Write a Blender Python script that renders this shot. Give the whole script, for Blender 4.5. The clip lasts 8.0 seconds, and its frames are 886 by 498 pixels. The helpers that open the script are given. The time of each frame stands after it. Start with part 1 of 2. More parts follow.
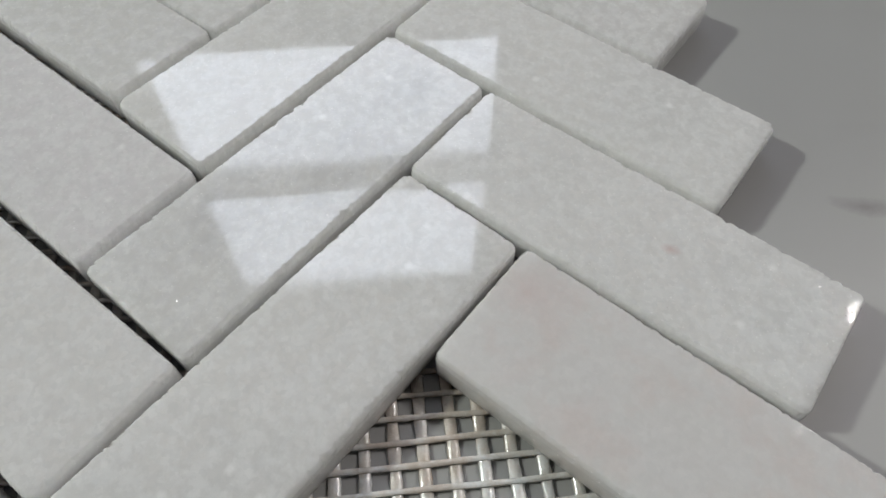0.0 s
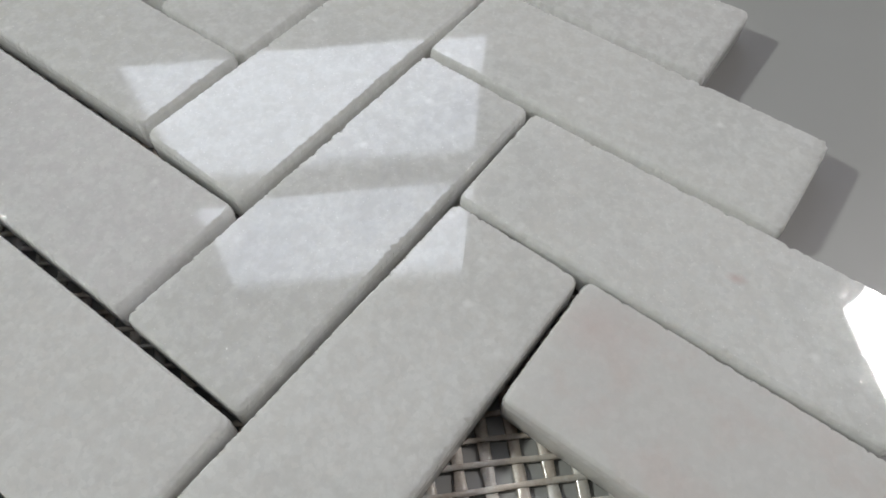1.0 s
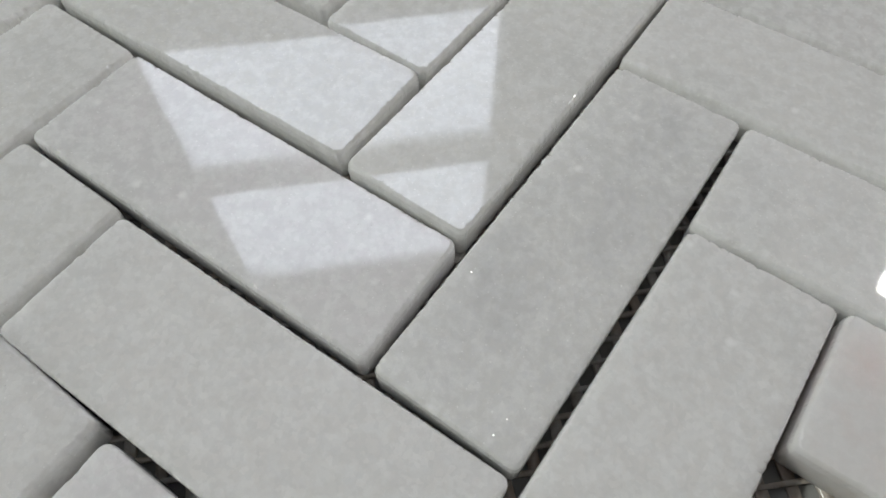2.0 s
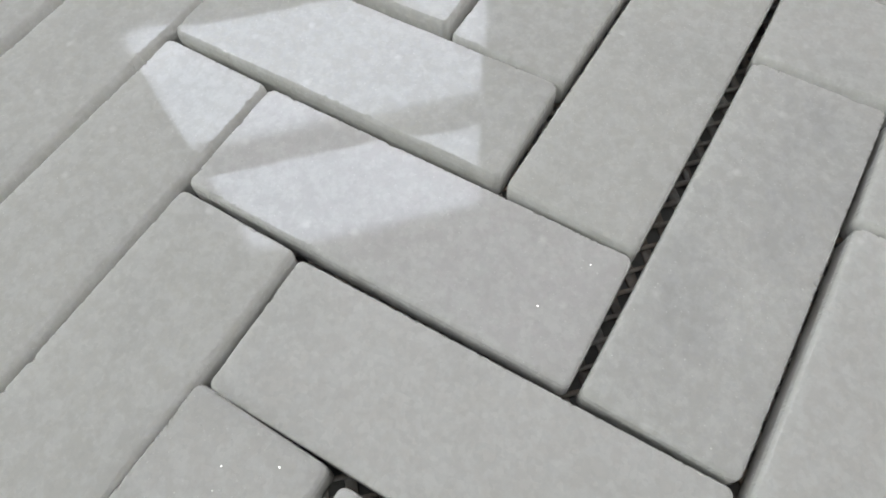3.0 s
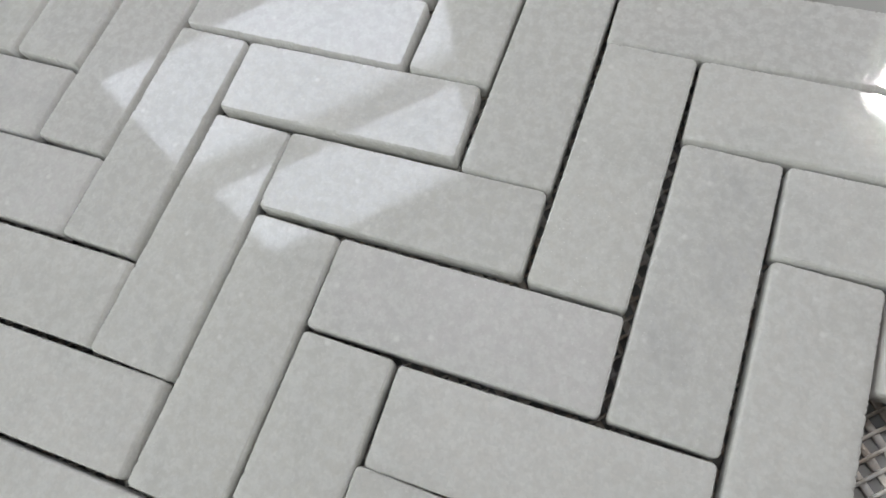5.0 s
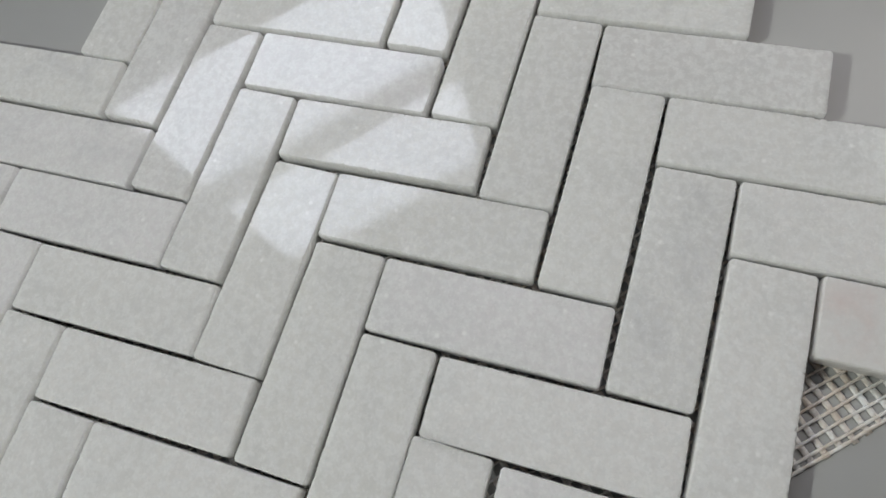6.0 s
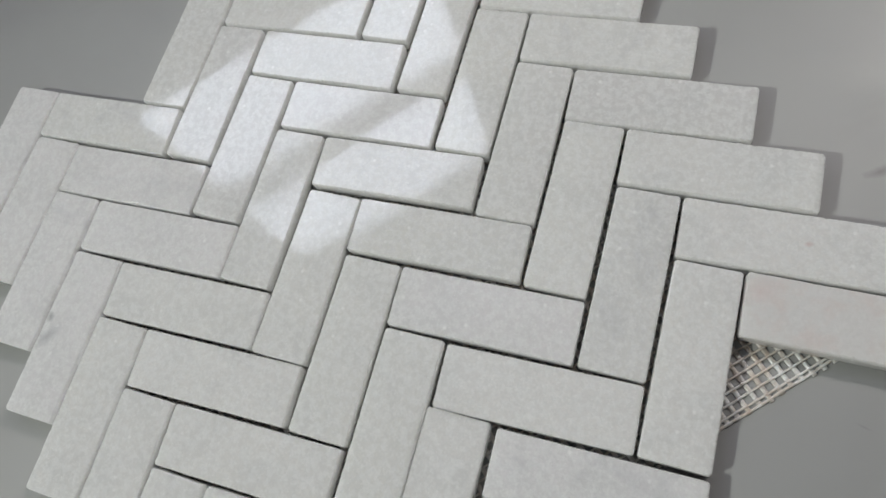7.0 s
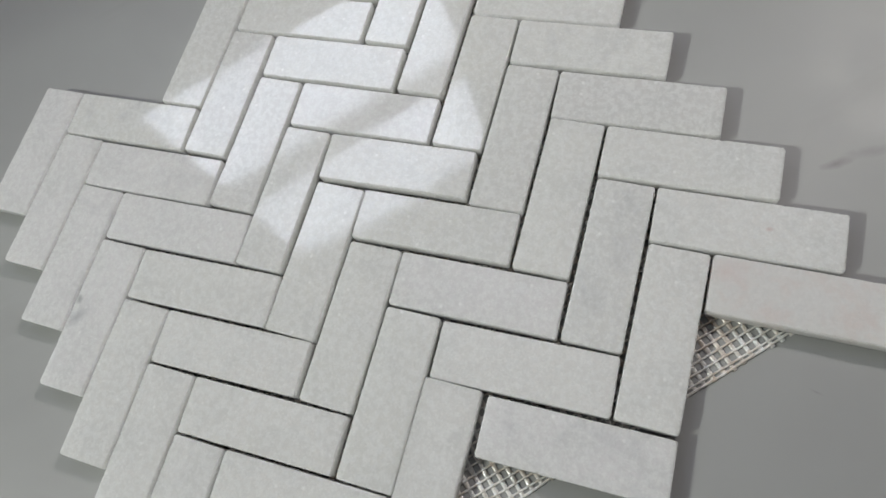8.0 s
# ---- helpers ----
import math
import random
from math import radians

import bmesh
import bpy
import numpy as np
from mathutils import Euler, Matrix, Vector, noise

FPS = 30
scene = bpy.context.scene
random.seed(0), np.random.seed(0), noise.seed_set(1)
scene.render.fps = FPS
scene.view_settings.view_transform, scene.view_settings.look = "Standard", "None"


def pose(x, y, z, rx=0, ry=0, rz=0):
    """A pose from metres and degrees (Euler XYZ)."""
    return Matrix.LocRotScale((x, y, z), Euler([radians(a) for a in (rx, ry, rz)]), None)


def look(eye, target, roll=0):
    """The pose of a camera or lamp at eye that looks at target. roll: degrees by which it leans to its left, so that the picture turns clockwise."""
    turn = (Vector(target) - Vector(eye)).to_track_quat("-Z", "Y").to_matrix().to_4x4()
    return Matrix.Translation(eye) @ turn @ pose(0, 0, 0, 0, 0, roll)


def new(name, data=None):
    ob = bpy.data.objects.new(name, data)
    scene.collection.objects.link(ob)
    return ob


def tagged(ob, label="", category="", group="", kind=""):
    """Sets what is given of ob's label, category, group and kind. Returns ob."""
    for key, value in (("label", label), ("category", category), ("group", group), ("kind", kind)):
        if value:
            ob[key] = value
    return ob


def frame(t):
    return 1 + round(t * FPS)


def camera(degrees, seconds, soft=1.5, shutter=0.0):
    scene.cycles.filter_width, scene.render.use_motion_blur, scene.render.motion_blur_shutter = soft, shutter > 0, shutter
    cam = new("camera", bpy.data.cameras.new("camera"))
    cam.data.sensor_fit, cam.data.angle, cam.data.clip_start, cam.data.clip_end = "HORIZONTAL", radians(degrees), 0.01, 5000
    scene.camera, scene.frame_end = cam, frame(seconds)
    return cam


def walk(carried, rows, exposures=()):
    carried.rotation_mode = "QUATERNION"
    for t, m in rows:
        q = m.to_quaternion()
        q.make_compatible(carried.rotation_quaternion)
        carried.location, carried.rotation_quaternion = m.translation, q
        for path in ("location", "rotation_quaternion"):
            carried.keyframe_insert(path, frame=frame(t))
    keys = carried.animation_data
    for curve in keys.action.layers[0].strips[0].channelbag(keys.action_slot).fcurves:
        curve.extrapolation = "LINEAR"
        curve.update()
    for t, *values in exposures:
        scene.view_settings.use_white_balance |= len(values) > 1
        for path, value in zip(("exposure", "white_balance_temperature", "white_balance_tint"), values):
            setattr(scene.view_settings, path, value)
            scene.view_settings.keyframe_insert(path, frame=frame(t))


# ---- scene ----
# A herringbone sheet of white marble mosaic lies on a polished table beside a tall window.
TABLE = 0.75                 # height of the table's top
THICK = 0.0068               # stone tiles
NET = 0.0014                 # net that the tiles are glued to
TOP = TABLE + NET + THICK    # upper face of the tiles

# ---- camera ----
cam = camera(66.9, 8.0, soft=1.5)
PATH = [
    (0.0, pose(0.1630, -0.0067, TOP + 0.0968, 32.89, -0.80, 38.88)),
    (0.5, pose(0.1643, -0.0032, TOP + 0.0971, 32.29, -1.07, 37.89)),
    (0.8, pose(0.1553, -0.0027, TOP + 0.0975, 31.92, -0.65, 37.58)),
    (1.0, pose(0.1488, -0.0075, TOP + 0.0960, 32.62, -1.00, 37.16)),
    (1.5, pose(0.1294, -0.0146, TOP + 0.0935, 31.91, -0.92, 36.65)),
    (1.8, pose(0.1187, -0.0178, TOP + 0.0942, 31.80, -0.10, 36.28)),
    (2.0, pose(0.1101, -0.0213, TOP + 0.0952, 30.61, 0.03, 35.65)),
    (2.2, pose(0.1016, -0.0257, TOP + 0.0973, 30.82, 0.13, 35.11)),
    (3.3, pose(0.0728, -0.0331, TOP + 0.1111, 25.67, 2.40, 29.34)),
    (3.5, pose(0.0696, -0.0350, TOP + 0.1193, 25.49, 2.66, 28.03)),
    (4.0, pose(0.0743, -0.0296, TOP + 0.1348, 23.31, 4.93, 24.34)),
    (4.5, pose(0.0762, -0.0246, TOP + 0.1509, 22.55, 6.42, 21.86)),
    (5.0, pose(0.0724, -0.0243, TOP + 0.1640, 21.90, 7.66, 20.06)),
    (6.3, pose(0.0816, -0.0380, TOP + 0.2247, 20.82, 10.48, 16.67)),
    (6.5, pose(0.0874, -0.0394, TOP + 0.2354, 20.56, 11.10, 16.36)),
    (7.0, pose(0.0934, -0.0431, TOP + 0.2627, 20.09, 11.33, 15.93)),
    (7.5, pose(0.0974, -0.0503, TOP + 0.2759, 19.60, 11.51, 15.70)),
    (8.0, pose(0.1039, -0.0562, TOP + 0.2858, 20.07, 11.39, 15.86)),
]
walk(cam, PATH, exposures=[(0.0, 0.08), (0.8, 0.06), (1.5, -0.05), (2.0, 0.01), (3.5, -0.01), (5.0, 0.03), (6.5, 0.10), (8.0, 0.16)])

# ---- light ----
SKY_1 = 3.0      # glow of the pale sky behind the tall window
world = bpy.data.worlds.new("world")
scene.world = world
world.use_nodes = True
sky = world.node_tree.nodes.new("ShaderNodeTexSky")
sky.sky_type, sky.sun_disc, sky.sun_elevation, sky.sun_rotation = "NISHITA", False, radians(40), radians(100)
world.node_tree.links.new(sky.outputs[0], world.node_tree.nodes["Background"].inputs[0])
world.node_tree.nodes["Background"].inputs[1].default_value = 0.1
PANEL = (0.382, 0.598, TOP + 0.643)      # middle of the added light panel's face
panel_light = new("panel_light", bpy.data.lights.new("panel_light", "AREA"))
panel_light.data.shape, panel_light.data.size, panel_light.data.size_y = "RECTANGLE", 0.130, 0.100
panel_light.data.energy, panel_light.data.color = 3.6, (1.0, 0.945, 0.92)
panel_light.matrix_basis = pose(*PANEL, -90, 0, -47)
LAMP = (-1.53, -1.16, 2.38)       # spotlight hung from the ceiling, behind the camera
AIMED = look(LAMP, (0.28, -0.34, TABLE))
bulb = new("spot_bulb", bpy.data.lights.new("spot_bulb", "SPOT"))
bulb.data.energy, bulb.data.color, bulb.data.shadow_soft_size = 131.0, (0.957, 1.0, 0.925), 0.095
bulb.data.spot_size, bulb.data.spot_blend = radians(42), 0.6
bulb.matrix_basis = AIMED


# ---- materials ----
class Nodes:
    """A node material under construction."""

    def __init__(self, name):
        self.mat = bpy.data.materials.new(name)
        self.mat.use_nodes = True
        self.tree = self.mat.node_tree
        self.bsdf = self.tree.nodes["Principled BSDF"]

    def add(self, kind, **settings):
        node = self.tree.nodes.new(kind)
        for key, value in settings.items():
            if key == "operation":
                node.operation = value
            elif key == "data_type":
                node.data_type = value
            elif key == "blend_type":
                node.blend_type = value
            elif key == "feature":
                node.feature = value
        return node

    def put(self, value, socket):
        if isinstance(value, bpy.types.NodeSocket):
            self.tree.links.new(value, socket)
        else:
            socket.default_value = value

    def math(self, operation, a, b=0.0, clamp=False):
        node = self.add("ShaderNodeMath", operation=operation)
        node.use_clamp = clamp
        self.put(a, node.inputs[0])
        self.put(b, node.inputs[1])
        return node.outputs[0]

    def place(self, spread=0.0):
        """Object coordinates, shifted from object to object."""
        at = self.add("ShaderNodeTexCoord").outputs["Object"]
        if not spread:
            return at
        rnd = self.add("ShaderNodeObjectInfo").outputs["Random"]
        shift = self.add("ShaderNodeCombineXYZ")
        for k, f in enumerate((spread, spread * 1.7, spread * 0.6)):
            self.put(self.math("MULTIPLY", rnd, f), shift.inputs[k])
        both = self.add("ShaderNodeVectorMath", operation="ADD")
        self.put(at, both.inputs[0])
        self.put(shift.outputs[0], both.inputs[1])
        return both.outputs[0]

    def noise(self, at, scale, detail=3.0, rough=0.55, warp=0.0):
        node = self.add("ShaderNodeTexNoise")
        self.put(at, node.inputs["Vector"])
        node.inputs["Scale"].default_value = scale
        node.inputs["Detail"].default_value = detail
        node.inputs["Roughness"].default_value = rough
        node.inputs["Distortion"].default_value = warp
        return node

    def cells(self, at, scale, feature="F1"):
        node = self.add("ShaderNodeTexVoronoi", feature=feature)
        self.put(at, node.inputs["Vector"])
        node.inputs["Scale"].default_value = scale
        return node

    def ramp(self, value, low, high, a=0.0, b=1.0):
        node = self.add("ShaderNodeMapRange")
        for k, v in enumerate((value, low, high, a, b)):
            self.put(v, node.inputs[k])
        return node.outputs[0]

    def mix(self, factor, a, b, blend="MIX"):
        node = self.add("ShaderNodeMix", data_type="RGBA", blend_type=blend)
        self.put(factor, node.inputs[0])
        self.put((*a, 1) if isinstance(a, tuple) else a, node.inputs[6])
        self.put((*b, 1) if isinstance(b, tuple) else b, node.inputs[7])
        return node.outputs[2]

    def bump(self, height, depth, strength=1.0, under=None):
        node = self.add("ShaderNodeBump")
        node.inputs["Strength"].default_value = strength
        node.inputs["Distance"].default_value = depth
        self.put(height, node.inputs["Height"])
        if under is not None:
            self.put(under, node.inputs["Normal"])
        return node.outputs[0]

    def done(self, colour, roughness, normal=None, metal=0.0):
        self.put((*colour, 1) if isinstance(colour, tuple) else colour, self.bsdf.inputs["Base Color"])
        self.put(roughness, self.bsdf.inputs["Roughness"])
        self.bsdf.inputs["Metallic"].default_value = metal
        if normal is not None:
            self.put(normal, self.bsdf.inputs["Normal"])
        return self.mat


def smudge(n, at, x, y, turn, length, wide, grain, level=0.0):
    """Distance from the middle of a ragged oval mark: 0 inside, 1 at its rim."""
    aim = n.add("ShaderNodeMapping")
    aim.vector_type = "TEXTURE"
    n.put(at, aim.inputs["Vector"])
    aim.inputs["Location"].default_value = (x, y, level)
    aim.inputs["Rotation"].default_value = (0, 0, radians(turn))
    aim.inputs["Scale"].default_value = (length, wide, 1.0)
    ripple = n.add("ShaderNodeVectorMath", operation="SCALE")
    n.put(n.noise(at, grain, 5, 0.7).outputs[1], ripple.inputs[0])
    ripple.inputs["Scale"].default_value = 0.9
    warped = n.add("ShaderNodeVectorMath", operation="ADD")
    n.put(aim.outputs[0], warped.inputs[0])
    n.put(ripple.outputs[0], warped.inputs[1])
    shift = n.add("ShaderNodeVectorMath", operation="SUBTRACT")
    n.put(warped.outputs[0], shift.inputs[0])
    shift.inputs[1].default_value = (0.45, 0.45, 0.45)
    flat = n.add("ShaderNodeVectorMath", operation="MULTIPLY")
    n.put(shift.outputs[0], flat.inputs[0])
    flat.inputs[1].default_value = (1, 1, 0)
    size = n.add("ShaderNodeVectorMath", operation="LENGTH")
    n.put(flat.outputs[0], size.inputs[0])
    return size.outputs["Value"]


def marble(name, stain=None, marks=()):
    """Crystalline white marble, honed to a soft polish: small grains, bright flecks, glinting facets."""
    n = Nodes(name)
    at = n.place(3.0)
    rnd = n.add("ShaderNodeObjectInfo").outputs["Random"]
    rnd2 = n.math("FRACT", n.math("MULTIPLY", rnd, 7.31))
    rnd3 = n.math("FRACT", n.math("MULTIPLY", rnd, 23.7))
    cloud = n.noise(at, 45, 4, 0.6, 0.3).outputs[0]
    mottle = n.noise(at, 330, 4, 0.65, 0.2).outputs[0]
    fine = n.noise(at, 1300, 2).outputs[0]
    # grains of one to two millimetres with ragged borders
    ragged = n.add("ShaderNodeVectorMath", operation="MULTIPLY_ADD")
    n.put(n.noise(at, 1500, 2).outputs[1], ragged.inputs[0])
    ragged.inputs[1].default_value = (0.0007, 0.0007, 0.0007)
    n.put(at, ragged.inputs[2])
    grain = n.cells(ragged.outputs[0], 1150)
    gcol = n.add("ShaderNodeSeparateColor")
    n.put(grain.outputs["Color"], gcol.inputs[0])
    tone = n.mix(1.0, n.mix(rnd, (0.772, 0.764, 0.741), (0.794, 0.785, 0.767)), n.add("ShaderNodeObjectInfo").outputs["Color"], "MULTIPLY")
    tone = n.mix(n.ramp(cloud, 0.46, 0.66, 0.0, 0.50), tone, (0.66, 0.665, 0.655))
    tone = n.mix(n.ramp(mottle, 0.42, 0.58, 0.0, 0.58), tone, (0.88, 0.885, 0.875))
    tone = n.mix(n.ramp(gcol.outputs[2], 0.0, 1.0, 0.0, 0.28), tone, (0.62, 0.63, 0.615))
    flakes = n.noise(at, 760, 5, 0.74, 0.0).outputs[0]
    coarse = n.ramp(flakes, 0.517, 0.535, 0.0, 1.0)
    chunk = n.cells(ragged.outputs[0], 900)
    csep = n.add("ShaderNodeSeparateColor")
    n.put(chunk.outputs["Color"], csep.inputs[0])
    loose = n.math("MULTIPLY", n.math("GREATER_THAN", csep.outputs[0], 0.64), n.math("GREATER_THAN", flakes, 0.478))
    flaky = n.math("MULTIPLY", n.math("MAXIMUM", n.math("MULTIPLY", coarse, 0.42), loose), n.add("ShaderNodeObjectInfo").outputs["Alpha"])
    tone = n.mix(n.math("MULTIPLY", flaky, 0.32), tone, (0.62, 0.62, 0.63))
    speck = n.cells(ragged.outputs[0], 240)
    sep = n.add("ShaderNodeSeparateColor")
    n.put(speck.outputs["Color"], sep.inputs[0])
    dots = n.ramp(speck.outputs["Distance"], 0.08, 0.26, 1.0, 0.0)
    rare = n.math("GREATER_THAN", sep.outputs[0], n.ramp(rnd2, 0, 1, 0.84, 0.97))
    tone = n.mix(n.math("MULTIPLY", n.math("MULTIPLY", dots, rare), 0.75), tone, (0.93, 0.93, 0.92))
    pit = n.cells(ragged.outputs[0], 170)
    psep = n.add("ShaderNodeSeparateColor")
    n.put(pit.outputs["Color"], psep.inputs[0])
    hole = n.math("MULTIPLY", n.ramp(pit.outputs["Distance"], 0.05, 0.13, 1.0, 0.0), n.math("GREATER_THAN", psep.outputs[1], 0.972))
    tone = n.mix(n.math("MULTIPLY", hole, 0.15), tone, (0.36, 0.36, 0.35))
    # a few tiles carry a grey, smoky vein
    smoke = n.noise(at, 38, 5, 0.65, 0.8).outputs[0]
    veined = n.math("MULTIPLY", n.math("GREATER_THAN", rnd3, 0.86), n.ramp(smoke, 0.52, 0.75, 0.0, 0.38))
    tone = n.mix(veined, tone, (0.46, 0.46, 0.48))
    if stain:
        blot = n.noise(at, 70, 4, 0.65).outputs[0]
        tone = n.mix(0.6, tone, (0.735, 0.715, 0.700))
        tone = n.mix(n.ramp(blot, 0.48, 0.66, 0.0, 0.22), tone, stain)
    own = n.place()
    for x, y, turn, length, wide, colour, deep in marks:
        tone = n.mix(n.ramp(smudge(n, own, x, y, turn, length, wide, 600), 0.1, 1.0, deep, 0.0), tone, colour)
    # some grains took less polish than others, on some tiles more than on others
    share = n.ramp(rnd2, 0.0, 1.0, 0.85, 0.40)
    dull = n.math("GREATER_THAN", gcol.outputs[1], share)
    smear = n.ramp(n.noise(at, 120, 3).outputs[0], 0.3, 0.7, 0.012, 0.030)
    rough = n.math("ADD", n.math("MULTIPLY", dull, 0.012), smear)
    polish = n.math("SUBTRACT", 0.56, n.math("ADD", n.math("MULTIPLY", flaky, 0.26), n.math("MULTIPLY", dull, n.ramp(gcol.outputs[0], 0, 1, 0.03, 0.14))))
    rough = n.math("ADD", rough, n.math("MULTIPLY", hole, 0.3))
    relief = n.math("ADD", n.math("MULTIPLY", fine, 0.35), n.math("SUBTRACT", mottle, n.math("MULTIPLY", flaky, 0.8)))
    normal = n.bump(relief, 0.0000055, 0.5)
    # bare crystal facets that face any way
    spark = n.cells(at, 900)
    ssep = n.add("ShaderNodeSeparateColor")
    n.put(spark.outputs["Color"], ssep.inputs[0])
    facet = n.math("MULTIPLY", n.math("LESS_THAN", spark.outputs["Distance"], 0.125), n.math("GREATER_THAN", ssep.outputs[2], 0.60))
    aim = n.add("ShaderNodeVectorMath", operation="SUBTRACT")
    n.put(spark.outputs["Color"], aim.inputs[0])
    aim.inputs[1].default_value = (0.5, 0.5, 0.60)
    amount = n.add("ShaderNodeVectorMath", operation="SCALE")
    n.put(aim.outputs[0], amount.inputs[0])
    n.put(n.math("MULTIPLY", facet, 0.9), amount.inputs["Scale"])
    turned = n.add("ShaderNodeVectorMath", operation="ADD")
    n.put(normal, turned.inputs[0])
    n.put(amount.outputs[0], turned.inputs[1])
    unit = n.add("ShaderNodeVectorMath", operation="NORMALIZE")
    n.put(turned.outputs[0], unit.inputs[0])
    rough = n.math("ADD", rough, n.math("MULTIPLY", facet, 0.26))
    n.put(n.math("ADD", polish, n.math("MULTIPLY", facet, 0.8)), n.bsdf.inputs["Specular IOR Level"])
    n.bsdf.inputs["IOR"].default_value = 1.70
    n.bsdf.inputs["Subsurface Weight"].default_value = 0.95
    n.bsdf.inputs["Subsurface Radius"].default_value = (0.96, 0.97, 1.0)
    n.bsdf.inputs["Subsurface Scale"].default_value = 0.0085
    return n.done(tone, rough, unit.outputs[0])


# veins in the slab: place in the table's frame, direction, half length, half width, depth of tone
VEINS = [(0.1546, -0.0709, -14.5, 0.0085, 0.0026, 0.60), (0.1697, -0.0742, -22.5, 0.014, 0.0032, 0.28), (0.0846, -0.1455, -60.5, 0.0035, 0.0006, 0.25)]


def polished_table():
    """Pale grey polished slab with faint cloudy veins."""
    n = Nodes("polished_slab")
    at = n.place()
    cloud = n.noise(at, 4.5, 4, 0.55, 0.8).outputs[0]
    streak = n.add("ShaderNodeMapping")
    n.put(at, streak.inputs["Vector"])
    streak.inputs["Rotation"].default_value = (0, 0, radians(-25))
    streak.inputs["Scale"].default_value = (3.0, 16.0, 1.0)
    drift = n.noise(streak.outputs[0], 1.0, 5, 0.6, 0.7).outputs[0]
    tone = n.mix(n.ramp(cloud, 0.35, 0.7), (0.38, 0.385, 0.375), (0.34, 0.34, 0.335))
    tone = n.mix(n.ramp(drift, 0.60, 0.80, 0.0, 0.35), tone, (0.25, 0.245, 0.235))
    # one darker vein that breaks the pale slab
    for x, y, turn, length, wide, deep in VEINS:
        away = smudge(n, at, x, y, turn, length, wide, 220, TABLE)
        tone = n.mix(n.ramp(away, 0.1, 1.0, deep, 0.0), tone, (0.15, 0.145, 0.14))
    rough = n.ramp(n.noise(at, 40, 3).outputs[0], 0.3, 0.7, 0.40, 0.47)
    n.bsdf.inputs["Specular IOR Level"].default_value = 0.42
    return n.done(tone, rough)


def plain(name, colour, roughness, scale=30.0, spread=0.06, depth=0.0004):
    n = Nodes(name)
    at = n.place()
    cloud = n.noise(at, scale, 4).outputs[0]
    dark = tuple(c * (1 - spread) for c in colour)
    return n.done(n.mix(cloud, colour, dark), roughness, n.bump(n.noise(at, scale * 12).outputs[0], depth, 0.4))


def resin_net(name, pale, dark, brownness, clear):
    """Glass-fibre strands soaked in clear resin: wet-looking, uneven, browner in patches."""
    n = Nodes(name)
    at = n.place()
    tone = n.mix(n.ramp(n.noise(at, 420, 4).outputs[0], 0.35, 0.65), pale, dark)
    stain = n.ramp(n.noise(at, 48, 3).outputs[0], 0.48, 0.62, 0.0, brownness)
    tone = n.mix(stain, tone, (0.46, 0.33, 0.24))
    rough = n.ramp(n.noise(at, 500, 3).outputs[0], 0.35, 0.65, 0.16, 0.32)
    n.bsdf.inputs["Subsurface Weight"].default_value = 0.6
    n.bsdf.inputs["Subsurface Radius"].default_value = (1.0, 0.92, 0.85)
    n.bsdf.inputs["Subsurface Scale"].default_value = 0.002
    n.bsdf.inputs["Transmission Weight"].default_value = clear
    n.bsdf.inputs["Coat Weight"].default_value = 0.5
    n.bsdf.inputs["Coat Roughness"].default_value = 0.14
    return n.done(tone, rough, n.bump(n.noise(at, 900, 3, 0.6).outputs[0], 0.00022, 0.8))


def glow(name, colour, strength):
    n = Nodes(name)
    n.put((*colour, 1), n.bsdf.inputs["Emission Color"])
    n.bsdf.inputs["Emission Strength"].default_value = strength
    n.bsdf.inputs["Base Color"].default_value = (0, 0, 0, 1)
    n.bsdf.inputs["Specular IOR Level"].default_value = 0.0
    return n.mat


STONE = marble("white_marble")
STONE_PINK = marble("pinkish_marble", (0.70, 0.52, 0.47), [(-0.033, 0.006, 15, 0.010, 0.007, (0.70, 0.50, 0.47), 0.26)])
STONE_RUST = marble("marble_with_rust_mark", None, [(0.0085, 0.0008, 20, 0.0022, 0.0013, (0.60, 0.40, 0.38), 0.45)])
STONE_SMOKE = marble("marble_with_grey_mark", None, [(0.0055, 0.0108, 10, 0.0030, 0.0024, (0.34, 0.34, 0.36), 0.75), (-0.0035, 0.0082, -35, 0.009, 0.0040, (0.42, 0.42, 0.44), 0.62)])
SLAB = polished_table()
RESIN = resin_net("resin_soaked_fibre", (0.96, 0.95, 0.92), (0.80, 0.74, 0.67), 0.55, 0.0)
RESIN_THIN = resin_net("glassy_resin", (0.92, 0.91, 0.88), (0.72, 0.66, 0.60), 0.50, 0.0)
WALL = plain("wall_paint", (0.13, 0.127, 0.122), 0.8, 8)
CEIL = plain("ceiling_paint", (0.45, 0.445, 0.435), 0.85, 8)
FLOOR = plain("floor_screed", (0.12, 0.115, 0.11), 0.6, 12)
FRAME = plain("white_frame_paint", (0.78, 0.78, 0.77), 0.35, 20)
METAL = plain("grey_table_leg", (0.30, 0.30, 0.31), 0.4, 25)
SKY_A = glow("sky_glow_tall_window", (0.930, 0.985, 1.15), SKY_1)


# ---- meshes ----
def mesh_of(name, bm, material):
    me = bpy.data.meshes.new(name)
    bm.to_mesh(me)
    bm.free()
    me.materials.append(material)
    return me


def part(name, bm, material, parent, label="", m=None):
    ob = new(name, mesh_of(name, bm, material))
    ob.parent = parent
    if m is not None:
        ob.matrix_basis = m
    return tagged(ob, label)


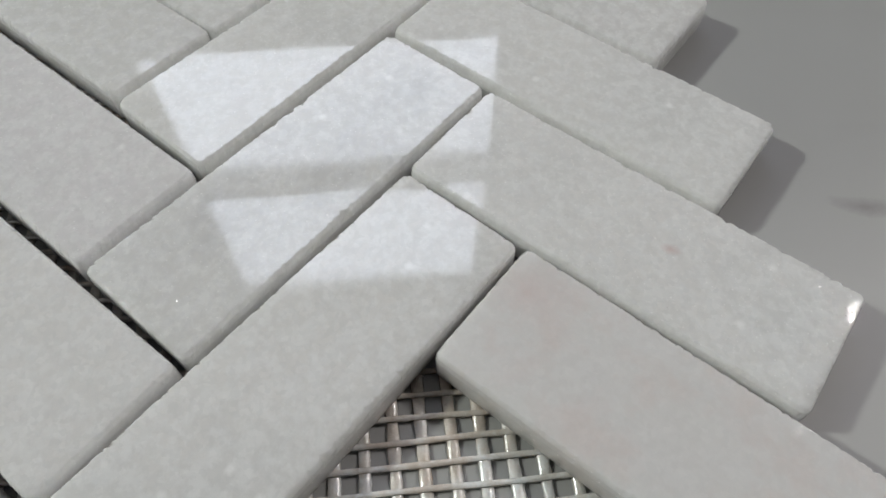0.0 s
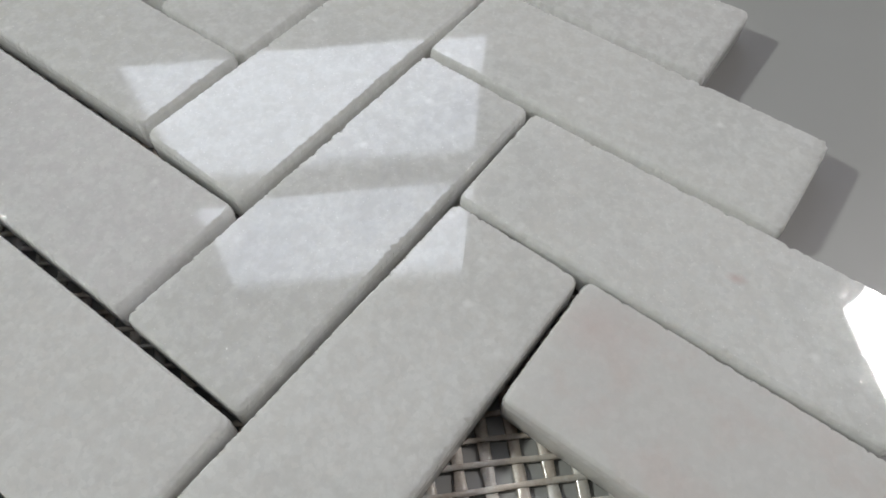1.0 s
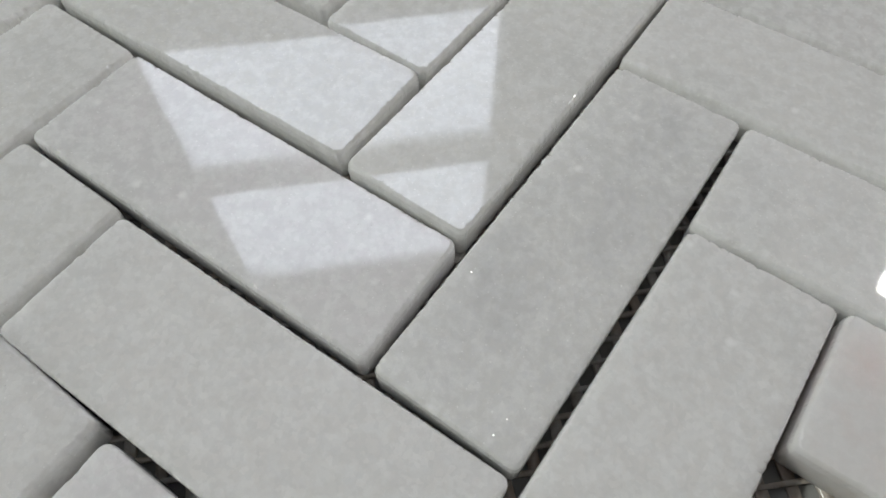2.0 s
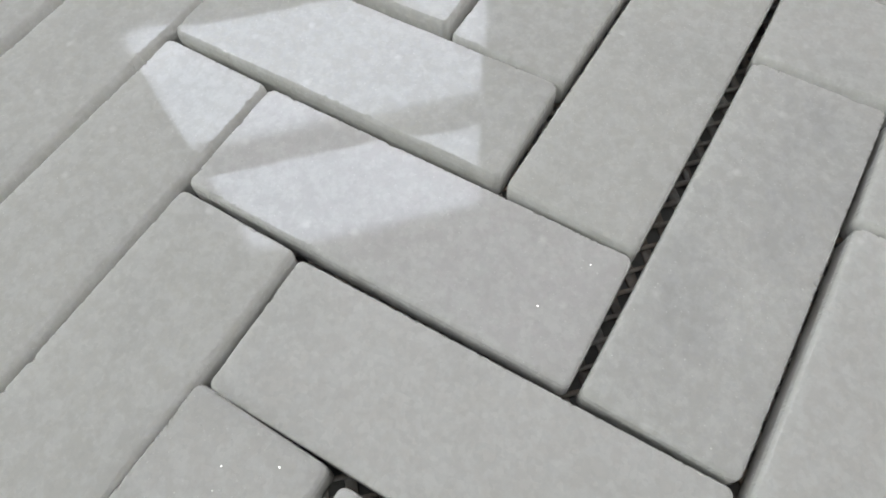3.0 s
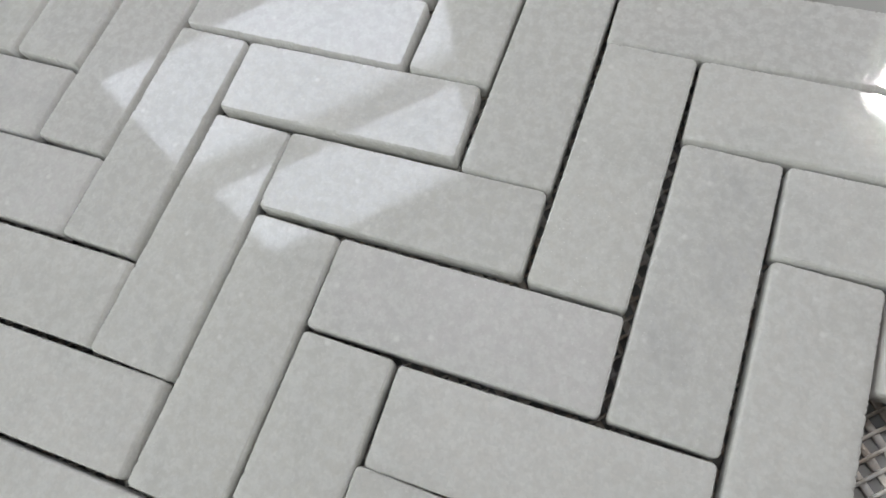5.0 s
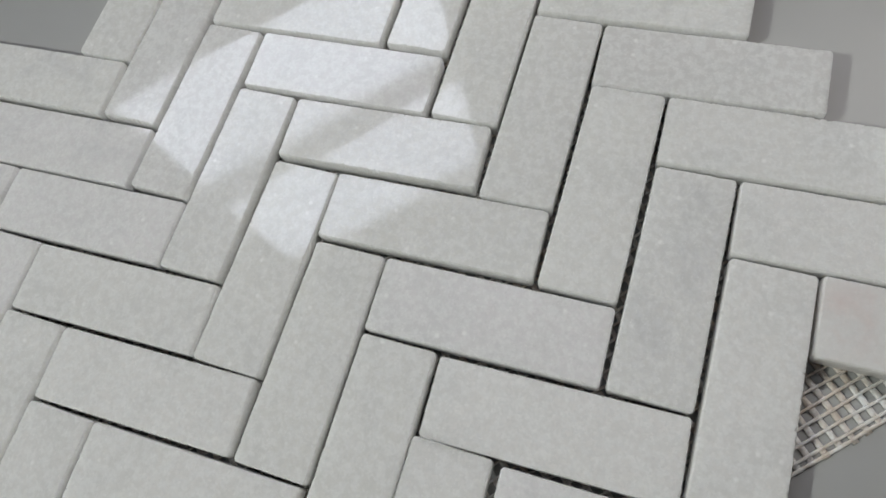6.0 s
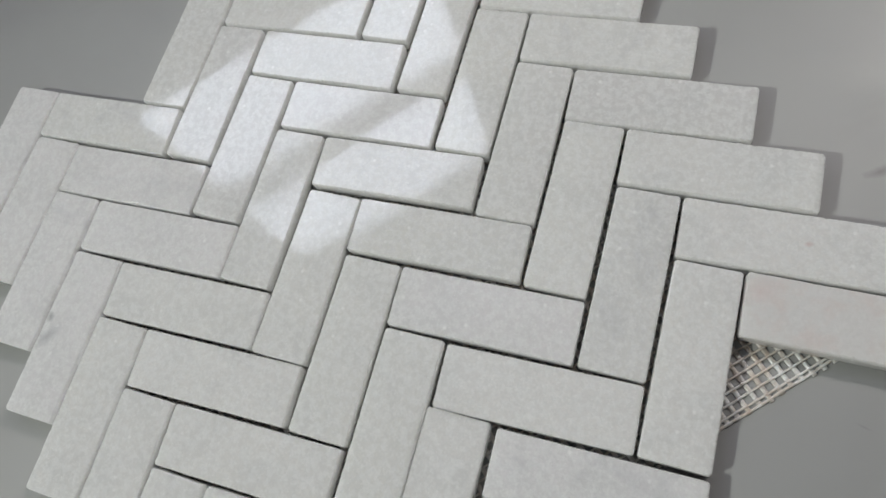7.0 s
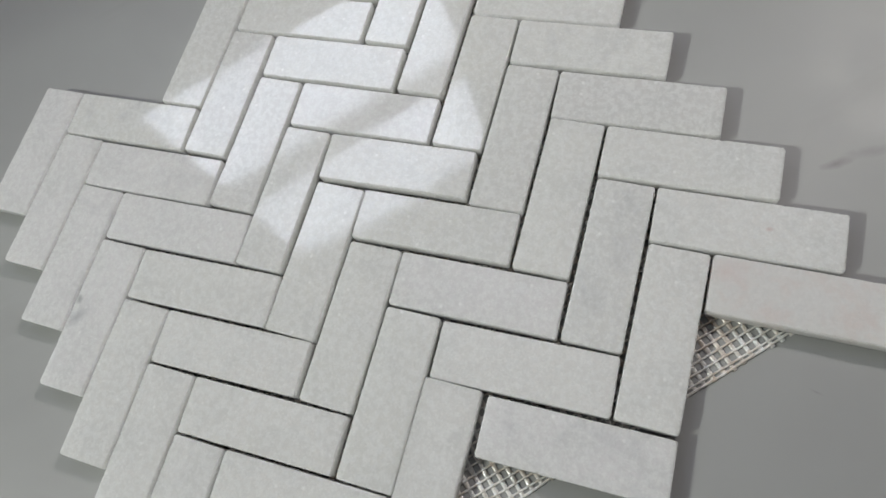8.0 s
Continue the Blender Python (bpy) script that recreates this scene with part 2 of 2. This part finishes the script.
def box(bm, x0, x1, y0, y1, z0, z1, bevel=0.0):
    made = bmesh.ops.create_cube(bm, size=1)["verts"]
    for v in made:
        v.co = Vector((x0 if v.co.x < 0 else x1, y0 if v.co.y < 0 else y1, z0 if v.co.z < 0 else z1))
    if bevel:
        edges = {e for v in made for e in v.link_edges}
        bmesh.ops.bevel(bm, geom=list(edges), offset=bevel, segments=2, affect="EDGES")
    return bm


# ---- the room ----
TURN = pose(0, 0, 0, 0, 0, 44.5)     # the room stands turned against the sheet
W1 = (-0.395, 0.359, TOP + 0.841, TOP + 1.819)    # tall window: along the wall, up
X0, X1, Y0, Y1, H = -3.1, 1.60, -2.3, 1.0, 2.80
T = 0.16


def structure(name, bm, material, label, category):
    ob = new(name, mesh_of(name, bm, material))
    ob.matrix_basis = TURN
    return tagged(ob, label, category, kind="structure")


def wall_with_hole(name, along_x, inner, lo, hi, hole, label):
    """A wall whose inner face lies at 'inner', from lo to hi, with an opening (a, b, z0, z1)."""
    bm = bmesh.new()
    a, b, z0, z1 = hole
    for u0, u1, w0, w1 in ((lo, a, 0, H), (b, hi, 0, H), (a, b, 0, z0), (a, b, z1, H)):
        if along_x:
            box(bm, u0, u1, inner, inner + T, w0, w1)
        else:
            box(bm, inner, inner + T, u0, u1, w0, w1)
    return structure(name, bm, WALL, label, "wall")


structure("floor", box(bmesh.new(), X0, X1, Y0, Y1, -0.1, 0), FLOOR, "grey-brown screed floor under the table", "floor")
structure("ceiling", box(bmesh.new(), X0 - T, X1 + T, Y0 - T, Y1 + T, H, H + 0.1), CEIL, "plain dark grey ceiling", "ceiling")
wall_with_hole("wall_north", True, Y1, X0 - T, X1 + T, W1, "dark grey wall with a tall window")
structure("wall_east", box(bmesh.new(), X1, X1 + T, Y0, Y1, 0, H), WALL, "plain dark grey wall", "wall")
structure("wall_south", box(bmesh.new(), X0 - T, X1 + T, Y0 - T, Y0, 0, H), WALL, "plain dark grey wall", "wall")
structure("wall_west", box(bmesh.new(), X0 - T, X0, Y0, Y1, 0, H), WALL, "plain dark grey wall", "wall")


def window(name, along_x, inner, hole, bars, label):
    a, b, z0, z1 = hole
    holder = tagged(new(name), label, "window", kind="structure")
    holder.matrix_basis = TURN
    d0, d1, w = inner + 0.001, inner + 0.03, 0.006

    def piece(kind, u0, u1, w0, w1):
        bm = bmesh.new()
        if along_x:
            box(bm, u0, u1, d0, d1, w0, w1, 0.003)
        else:
            box(bm, d0, d1, u0, u1, w0, w1, 0.003)
        part(kind, bm, FRAME, holder)

    piece("jamb", a, a + w, z0, z1)
    piece("jamb", b - w, b, z0, z1)
    piece("head", a + w, b - w, z1 - w, z1)
    piece("sill", a + w, b - w, z0, z0 + w)
    for low, high in bars:
        piece("transom", a + w, b - w, low, high)
    return holder


window("window_1", True, Y1, W1, [(TOP + 1.235, TOP + 1.345)], "white-framed tall window with a broad transom")
back = bmesh.new()
box(back, W1[0], W1[1], Y1 + 0.034, Y1 + 0.040, W1[2], W1[3])
structure("backdrop", back, SKY_A, "pale bright sky behind the tall window", "sky")

lamp = tagged(new("ceiling_spotlight"), "white can spotlight hung from the ceiling, switched on", "lamp")
lamp.matrix_basis = AIMED
can = bmesh.new()
ring_xy = [(math.cos(k * math.tau / 36), math.sin(k * math.tau / 36)) for k in range(36)]
rings = [[can.verts.new((x * r, y * r, z)) for x, y in ring_xy] for r, z in ((0.02, 0.15), (0.085, 0.145), (0.10, 0.12), (0.10, -0.03), (0.094, -0.03), (0.09, 0.10), (0.02, 0.11))]
for low, high in zip(rings, rings[1:]):
    for k in range(36):
        can.faces.new((low[k], low[(k + 1) % 36], high[(k + 1) % 36], high[k]))
can.faces.new(rings[0])
part("housing", can, FRAME, lamp)
stem = bmesh.new()
box(stem, -0.012, 0.012, -0.012, 0.012, 0.0, 0.310, 0.002)
part("stem", stem, FRAME, lamp, "", AIMED.inverted() @ Matrix.Translation((LAMP[0], LAMP[1], LAMP[2] + 0.04)) @ Matrix.Translation(AIMED.to_3x3() @ Vector((0, 0, 0.10))))

# ---- the added light panel ----
# panel and stand are added for the unseen bright rectangle that the tiles mirror
stand = tagged(new("light_panel"), "small rectangular light panel on a thin stand, added in place of an unseen bright source", "lamp")
stand.matrix_basis = pose(PANEL[0], PANEL[1], TABLE, 0, 0, -47)
head = PANEL[2] - TABLE
frame_bm = bmesh.new()
box(frame_bm, -0.075, 0.075, 0.004, 0.026, head - 0.060, head + 0.060, 0.004)
part("housing", frame_bm, METAL, stand)
part("pole", box(bmesh.new(), -0.006, 0.006, 0.028, 0.040, 0.012, head + 0.02, 0.002), METAL, stand)
part("base", box(bmesh.new(), -0.07, 0.07, -0.035, 0.105, 0.0, 0.012, 0.003), METAL, stand)

# ---- the table ----
table = tagged(new("table"), "table with a pale grey polished stone-look top", "table")
table.matrix_basis = pose(0.02, 0.05, 0, 0, 0, 44.5)
part("tabletop", box(bmesh.new(), -0.80, 0.95, -0.60, 0.60, TABLE - 0.03, TABLE, 0.002), SLAB, table, "polished pale grey slab with faint veins")
for sx in (-0.74, 0.89):
    for sy in (-0.54, 0.54):
        part("leg", box(bmesh.new(), sx - 0.025, sx + 0.025, sy - 0.025, sy + 0.025, 0, TABLE - 0.03, 0.003), METAL, table)

# ---- the mosaic sheet ----
PITCH = 0.0268                     # herringbone module: one tile's width and its joint
LONG, WIDE = 0.07755, 0.02582      # a tile's face
SLIDE = (-0.00025, 0.00030)        # how far the whole sheet lies off its grid
SHEAR, SQUASH = -0.0102, 0.9975    # how far the sheet was pulled out of square
LEAN = {"H": 0.98, "V": -0.18}     # degrees by which the lying and standing tiles are turned
# tiles that slipped when they were glued: millimetres along, millimetres up, degrees
SLIPS = {
    ("H", -1, 1): (-0.6, -0.1, 0.4), ("H", -2, 2): (-0.8, 0.4, 0.9), ("H", -4, -2): (0.3, 0.2, 0.4),
    ("H", -5, -1): (0.2, 0.2, 0.5), ("H", -6, 0): (0.1, 0.5, 0.3), ("H", -7, 1): (0.2, 0.1, 0.3),
    ("H", -8, 2): (-0.1, 0.2, 0.3), ("H", 1, -1): (1.0, -0.75, 0.5), ("H", 1, 5): (-0.8, 0.0, 0.2),
    ("H", 2, -2): (1.5, -1.2, 0.0), ("H", 2, 4): (-1.3, -0.1, 0.4), ("H", 3, 3): (-0.45, -0.1, -0.1),
    ("H", 4, 2): (0.35, -0.3, 0.2), ("H", 5, 1): (0.9, -0.4, -0.5), ("V", -1, -2): (0.5, -0.1, 0.1),
    ("V", -2, -1): (0.2, -0.2, -0.3), ("V", -4, 1): (0.2, 0.0, -0.3), ("V", -5, 2): (-0.2, 0.1, 0.0),
    ("V", -6, -3): (0.0, 0.3, 0.0), ("V", -7, -2): (-0.1, 0.4, -0.2), ("V", -8, -1): (0.2, 0.4, -0.2),
    ("V", -9, 0): (0.0, 0.3, 0.3), ("V", 0, -3): (0.9, -0.3, 0.4), ("V", 1, 2): (-1.0, 0.0, 0.0),
    ("V", 2, 1): (-0.4, 0.3, -0.2), ("V", 4, -1): (1.1, -0.5, -0.1),
    ("V", 3, 0): (0.5, -0.3, 0.0), ("H", 0, 0): (0.0, -0.2, 0.0),
}
# tiles that lie back from one end and one long side, millimetres; what is over one millimetre was sawn off
TRIMS = {
    ("H", -5, 5): (2.2, 1.3), ("H", -4, 4): (2.2, 1.3), ("H", -3, 3): (2.0, 1.4), ("H", -2, 2): (1.8, 1.8),
    ("V", -6, 3): (1.2, 1.2), ("V", -5, 2): (1.6, 1.7), ("V", -4, 1): (1.6, 1.8), ("V", -3, 0): (1.2, 2.2),
    ("V", -3, 6): (1.6, 1.2), ("V", -2, 5): (1.6, 2.5), ("V", -1, 4): (1.8, 2.5), ("V", 0, 3): (1.6, 1.7),
    ("H", -8, 2): (1.6, 1.0), ("H", -7, 1): (1.2, 0.0), ("H", 0, 6): (3.0, 1.0), ("H", 1, 5): (2.2, 1.2),
    ("H", -1, 1): (0.8, 1.6), ("V", -2, -1): (0.0, 0.8), ("H", -4, -2): (1.4, 0.0), ("V", -9, 0): (0.8, 0.0),
    ("V", -8, -1): (0.8, 0.0), ("H", 3, 3): (0.0, 0.4),
}


# tint of each tile: lilac, greenish, whiter and darker
LILAC, GREEN, WHITE, GREY, DIM = (1.005, 0.994, 1.025), (0.986, 0.990, 0.980), (1.025, 1.022, 1.022), (0.945, 0.948, 0.945), (0.92, 0.915, 0.925)
TONES = {
    ("H", -7, 1): LILAC, ("H", -6, 0): LILAC, ("H", -4, -2): WHITE, ("V", -9, 0): LILAC, ("V", -8, -1): LILAC,
    ("V", -7, -2): LILAC, ("V", -6, -3): LILAC, ("V", -5, -4): WHITE, ("H", -1, 1): GREEN, ("H", 0, 0): LILAC,
    ("H", 1, -1): WHITE, ("H", 2, -2): LILAC, ("V", 1, 2): GREY, ("V", 2, 1): GREEN, ("V", 3, 0): GREY,
    # H 2, 4 is darkened to paint in the dark part of the room it mirrors
    ("V", 4, -1): WHITE, ("H", 1, 5): GREEN, ("H", 2, 4): DIM, ("H", 4, 2): WHITE, ("V", -2, -1): GREEN,
    ("V", -1, -2): GREEN, ("V", 0, -3): GREEN, ("H", -3, 3): LILAC, ("V", -6, 3): GREY, ("V", -5, 2): DIM,
    ("V", -4, 1): DIM, ("V", -3, 0): GREY, ("H", -8, 2): GREEN, ("V", 0, 3): GREEN, ("H", -2, -4): WHITE, ("H", -3, -3): WHITE,
}


# how unevenly the grains took the polish; other tiles lie at 0.45
FLAKY = {
    ("V", 3, 0): 1.0, ("V", 2, 1): 0.25, ("V", 4, -1): 0.3, ("H", 3, 3): 0.35, ("H", 4, 2): 0.6, ("H", -1, 1): 1.0,
    ("H", -2, 2): 1.1, ("V", 1, 2): 0.9, ("V", -2, -1): 0.6, ("V", -3, 0): 1.1, ("H", 0, 0): 0.5, ("H", -4, 4): 0.8,
    ("V", -4, 1): 0.6, ("V", -5, 2): 0.9,
}


def tile_mesh(seed, material, short=0.0, slim=0.0):
    """One sawn marble tile: rounded corners, an eased and slightly chipped upper edge. Its origin is at the middle of its upper face."""
    rng = random.Random(seed)
    hx, hy, r = (LONG - short) / 2, (WIDE - slim) / 2, 0.0014
    line = []
    for k, (cx, cy) in enumerate(((hx - r, hy - r), (-hx + r, hy - r), (-hx + r, -hy + r), (hx - r, -hy + r))):
        for s in range(5):
            a = radians(90 * k + 22.5 * s)
            line.append(Vector((cx + r * math.cos(a), cy + r * math.sin(a), 0)))
        nxt = ((-hx + r, hy), (-hx, -hy + r), (hx - r, -hy), (hx, hy - r))[k]
        start, end = line[-1], Vector((*nxt, 0))
        steps = max(2, int((end - start).length / 0.00045))
        for s in range(1, steps):
            line.append(start.lerp(end, (s + rng.uniform(-0.3, 0.3)) / steps))
    bm = bmesh.new()
    rings = []
    chips = []
    bite = 0.0
    for p in line:
        # the saw left a rough arris: small bites, now and then a larger one
        wear = noise.noise(p * 1900 + Vector((seed * 7.1, 0, 0))) * 0.00042 + noise.noise(p * 160 + Vector((0, seed * 3.3, 0))) * 0.00022
        bite = rng.uniform(0.0001, 0.0005) if rng.random() < 0.05 else bite * 0.45
        chips.append(max(0.0, wear + bite))
    # side, then a worn, rounded arris
    for depth, inset, share in ((-THICK, -0.00008, 0.0), (-0.0022, -0.00012, 0.0), (-0.00085, -0.00002, 0.35), (-0.00042, 0.00012, 0.8), (-0.00012, 0.00030, 1.1), (0.0, 0.00050, 1.3)):
        ring = []
        for p, chip in zip(line, chips):
            cut = inset + chip * share
            ring.append(bm.verts.new((p.x * (1 - cut / hx), p.y * (1 - cut / hy), depth)))
        rings.append(ring)
    count = len(line)
    for low, high, smooth in ((0, 1, False), (1, 2, False), (2, 3, True), (3, 4, True), (4, 5, True)):
        for k in range(count):
            f = bm.faces.new((rings[low][k], rings[low][(k + 1) % count], rings[high][(k + 1) % count], rings[high][k]))
            f.smooth = smooth
    bm.faces.new(rings[5])
    bm.faces.new(list(reversed(rings[0])))
    return mesh_of("tile", bm, material)


sheet = tagged(new("mosaic_sheet"), "herringbone sheet of white marble mosaic tiles on a net backing", "mosaic tile")
sheet.location = (0, 0, TABLE)


def net_backing(parent):
    """Glass-fibre net, turned 45 degrees against the tiles, cut straight at its rim."""
    u0, u1 = -7.4 * PITCH / math.sqrt(2), 8.6 * PITCH / math.sqrt(2)     # along x + y
    v0, v1 = -8.9 * PITCH / math.sqrt(2), 0.1021                        # along x - y
    turn = pose(0, 0, 0, 0, 0, 45)
    rng = random.Random(5)

    def strand(bm, fixed, lo, hi, width, floor, high, along_u, phase, sway, wave):
        lo, hi = lo + rng.uniform(-0.0004, 0.0004), hi + rng.uniform(-0.0005, 0.0005)
        steps = int((hi - lo) / 0.0012)
        prev = None
        for s in range(steps + 1):
            t = lo + (hi - lo) * s / steps
            off = fixed + noise.noise(Vector((t * 60, fixed * 500, phase))) * sway
            wid = width * (1 + 0.25 * noise.noise(Vector((t * 300, fixed * 700, phase + 4))))
            lift = wave * math.sin(t / 0.0043 * math.pi + phase + fixed * 700)
            ring = []
            for du, dz in ((-0.5, 0.0), (-0.40, 0.9), (0.40, 1.0), (0.5, 0.0)):
                z = floor + max(0.0, dz * high + (lift if dz else 0))
                q = (t, -(off + du * wid)) if along_u else (off + du * wid, -t)
                ring.append(bm.verts.new((q[0], q[1], z)))
            if prev:
                for k in range(3):
                    f = bm.faces.new((prev[k], prev[k + 1], ring[k + 1], ring[k]))
                    f.smooth = True
                f = bm.faces.new((prev[3], prev[0], ring[0], ring[3]))
            else:
                bm.faces.new(ring)
            prev = ring
        bm.faces.new(list(reversed(prev)))

    # flat wide strands across, thin ones along on top of them
    flat_bm, thin_bm = bmesh.new(), bmesh.new()
    for k in range(-60, 60):
        u = 0.1122 + 0.0046 * k
        if u0 < u < u1:
            strand(flat_bm, u + rng.uniform(-0.0001, 0.0001), v0, v1, 0.0021, 0.0001, 0.00055, False, 0.0, 0.0003, 0.00012)
        v = 0.0844 + 0.00375 * k
        if v0 < v < v1:
            strand(thin_bm, v + rng.uniform(-0.0001, 0.0001), u0, u1, 0.0010, 0.0005, 0.00060, True, 2.0, 0.0003, 0.00004)
    strand(thin_bm, v1 - 0.0009, u0, u1, 0.0012, 0.0002, 0.00075, True, 1.0, 0.0006, 0.0001)
    for name, bm, material, label in (("net_backing", flat_bm, RESIN, "shiny white resin-soaked glass-fibre net"), ("net_warp", thin_bm, RESIN_THIN, "thin glassy fibre laid across the net")):
        bmesh.ops.recalc_face_normals(bm, faces=bm.faces[:])
        part(name, bm, material, parent, label, turn)


net_backing(sheet)

# the tiles: eight to each diagonal course
shapes = {}


def shape(seed, short, slim):
    """The mesh of a plain tile; tiles of one cut share it."""
    if (seed, short, slim) not in shapes:
        shapes[seed, short, slim] = tile_mesh(seed, STONE, short / 1000, slim / 1000)
    return shapes[seed, short, slim]


MARKED = {("H", 5, 1): tile_mesh(40, STONE_PINK), ("H", 4, 2): tile_mesh(41, STONE_RUST), ("V", -6, -3): tile_mesh(42, STONE_SMOKE)}
rng = random.Random(11)
courses = [("H", -2, 8), ("V", -3, 6), ("H", -5, 5), ("V", -6, 3), ("H", -8, 2), ("V", -9, 0)]
for kind, first, high in courses:
    for k in range(8):
        i, j = first + k, high - k
        dx, dy, turn = SLIPS.get((kind, i, j), (0.0, 0.0, 0.0))
        cx, cy = (i + 1.5, j + 0.5) if kind == "H" else (i + 0.5, j + 1.5)
        y = cy * PITCH * SQUASH
        x = cx * PITCH + SHEAR * y + dx / 1000 + SLIDE[0]
        y += dy / 1000 + SLIDE[1]
        short, slim = TRIMS.get((kind, i, j), (0.0, 0.0))
        x -= (short if kind == "H" else slim) / 2000
        y += (slim if kind == "H" else short) / 2000
        spin = LEAN[kind] + turn + (90 if kind == "V" else 0) + (rng.choice((0, 180)) if (kind, i, j) not in MARKED else 0)
        ob = new("tile", MARKED.get((kind, i, j)) or shape(rng.randrange(9), max(0.0, round(short - 1.0, 1)), max(0.0, round(slim - 1.0, 1))))
        ob.parent = sheet
        ob.color = (*TONES.get((kind, i, j), (1.0, 1.0, 1.0)), FLAKY.get((kind, i, j), 0.45))
        ob.matrix_basis = Matrix.Translation((x, y, NET + THICK)) @ pose(0, 0, 0, rng.gauss(0, 0.12), rng.gauss(0, 0.06), 0) @ pose(0, 0, 0, 0, 0, spin)
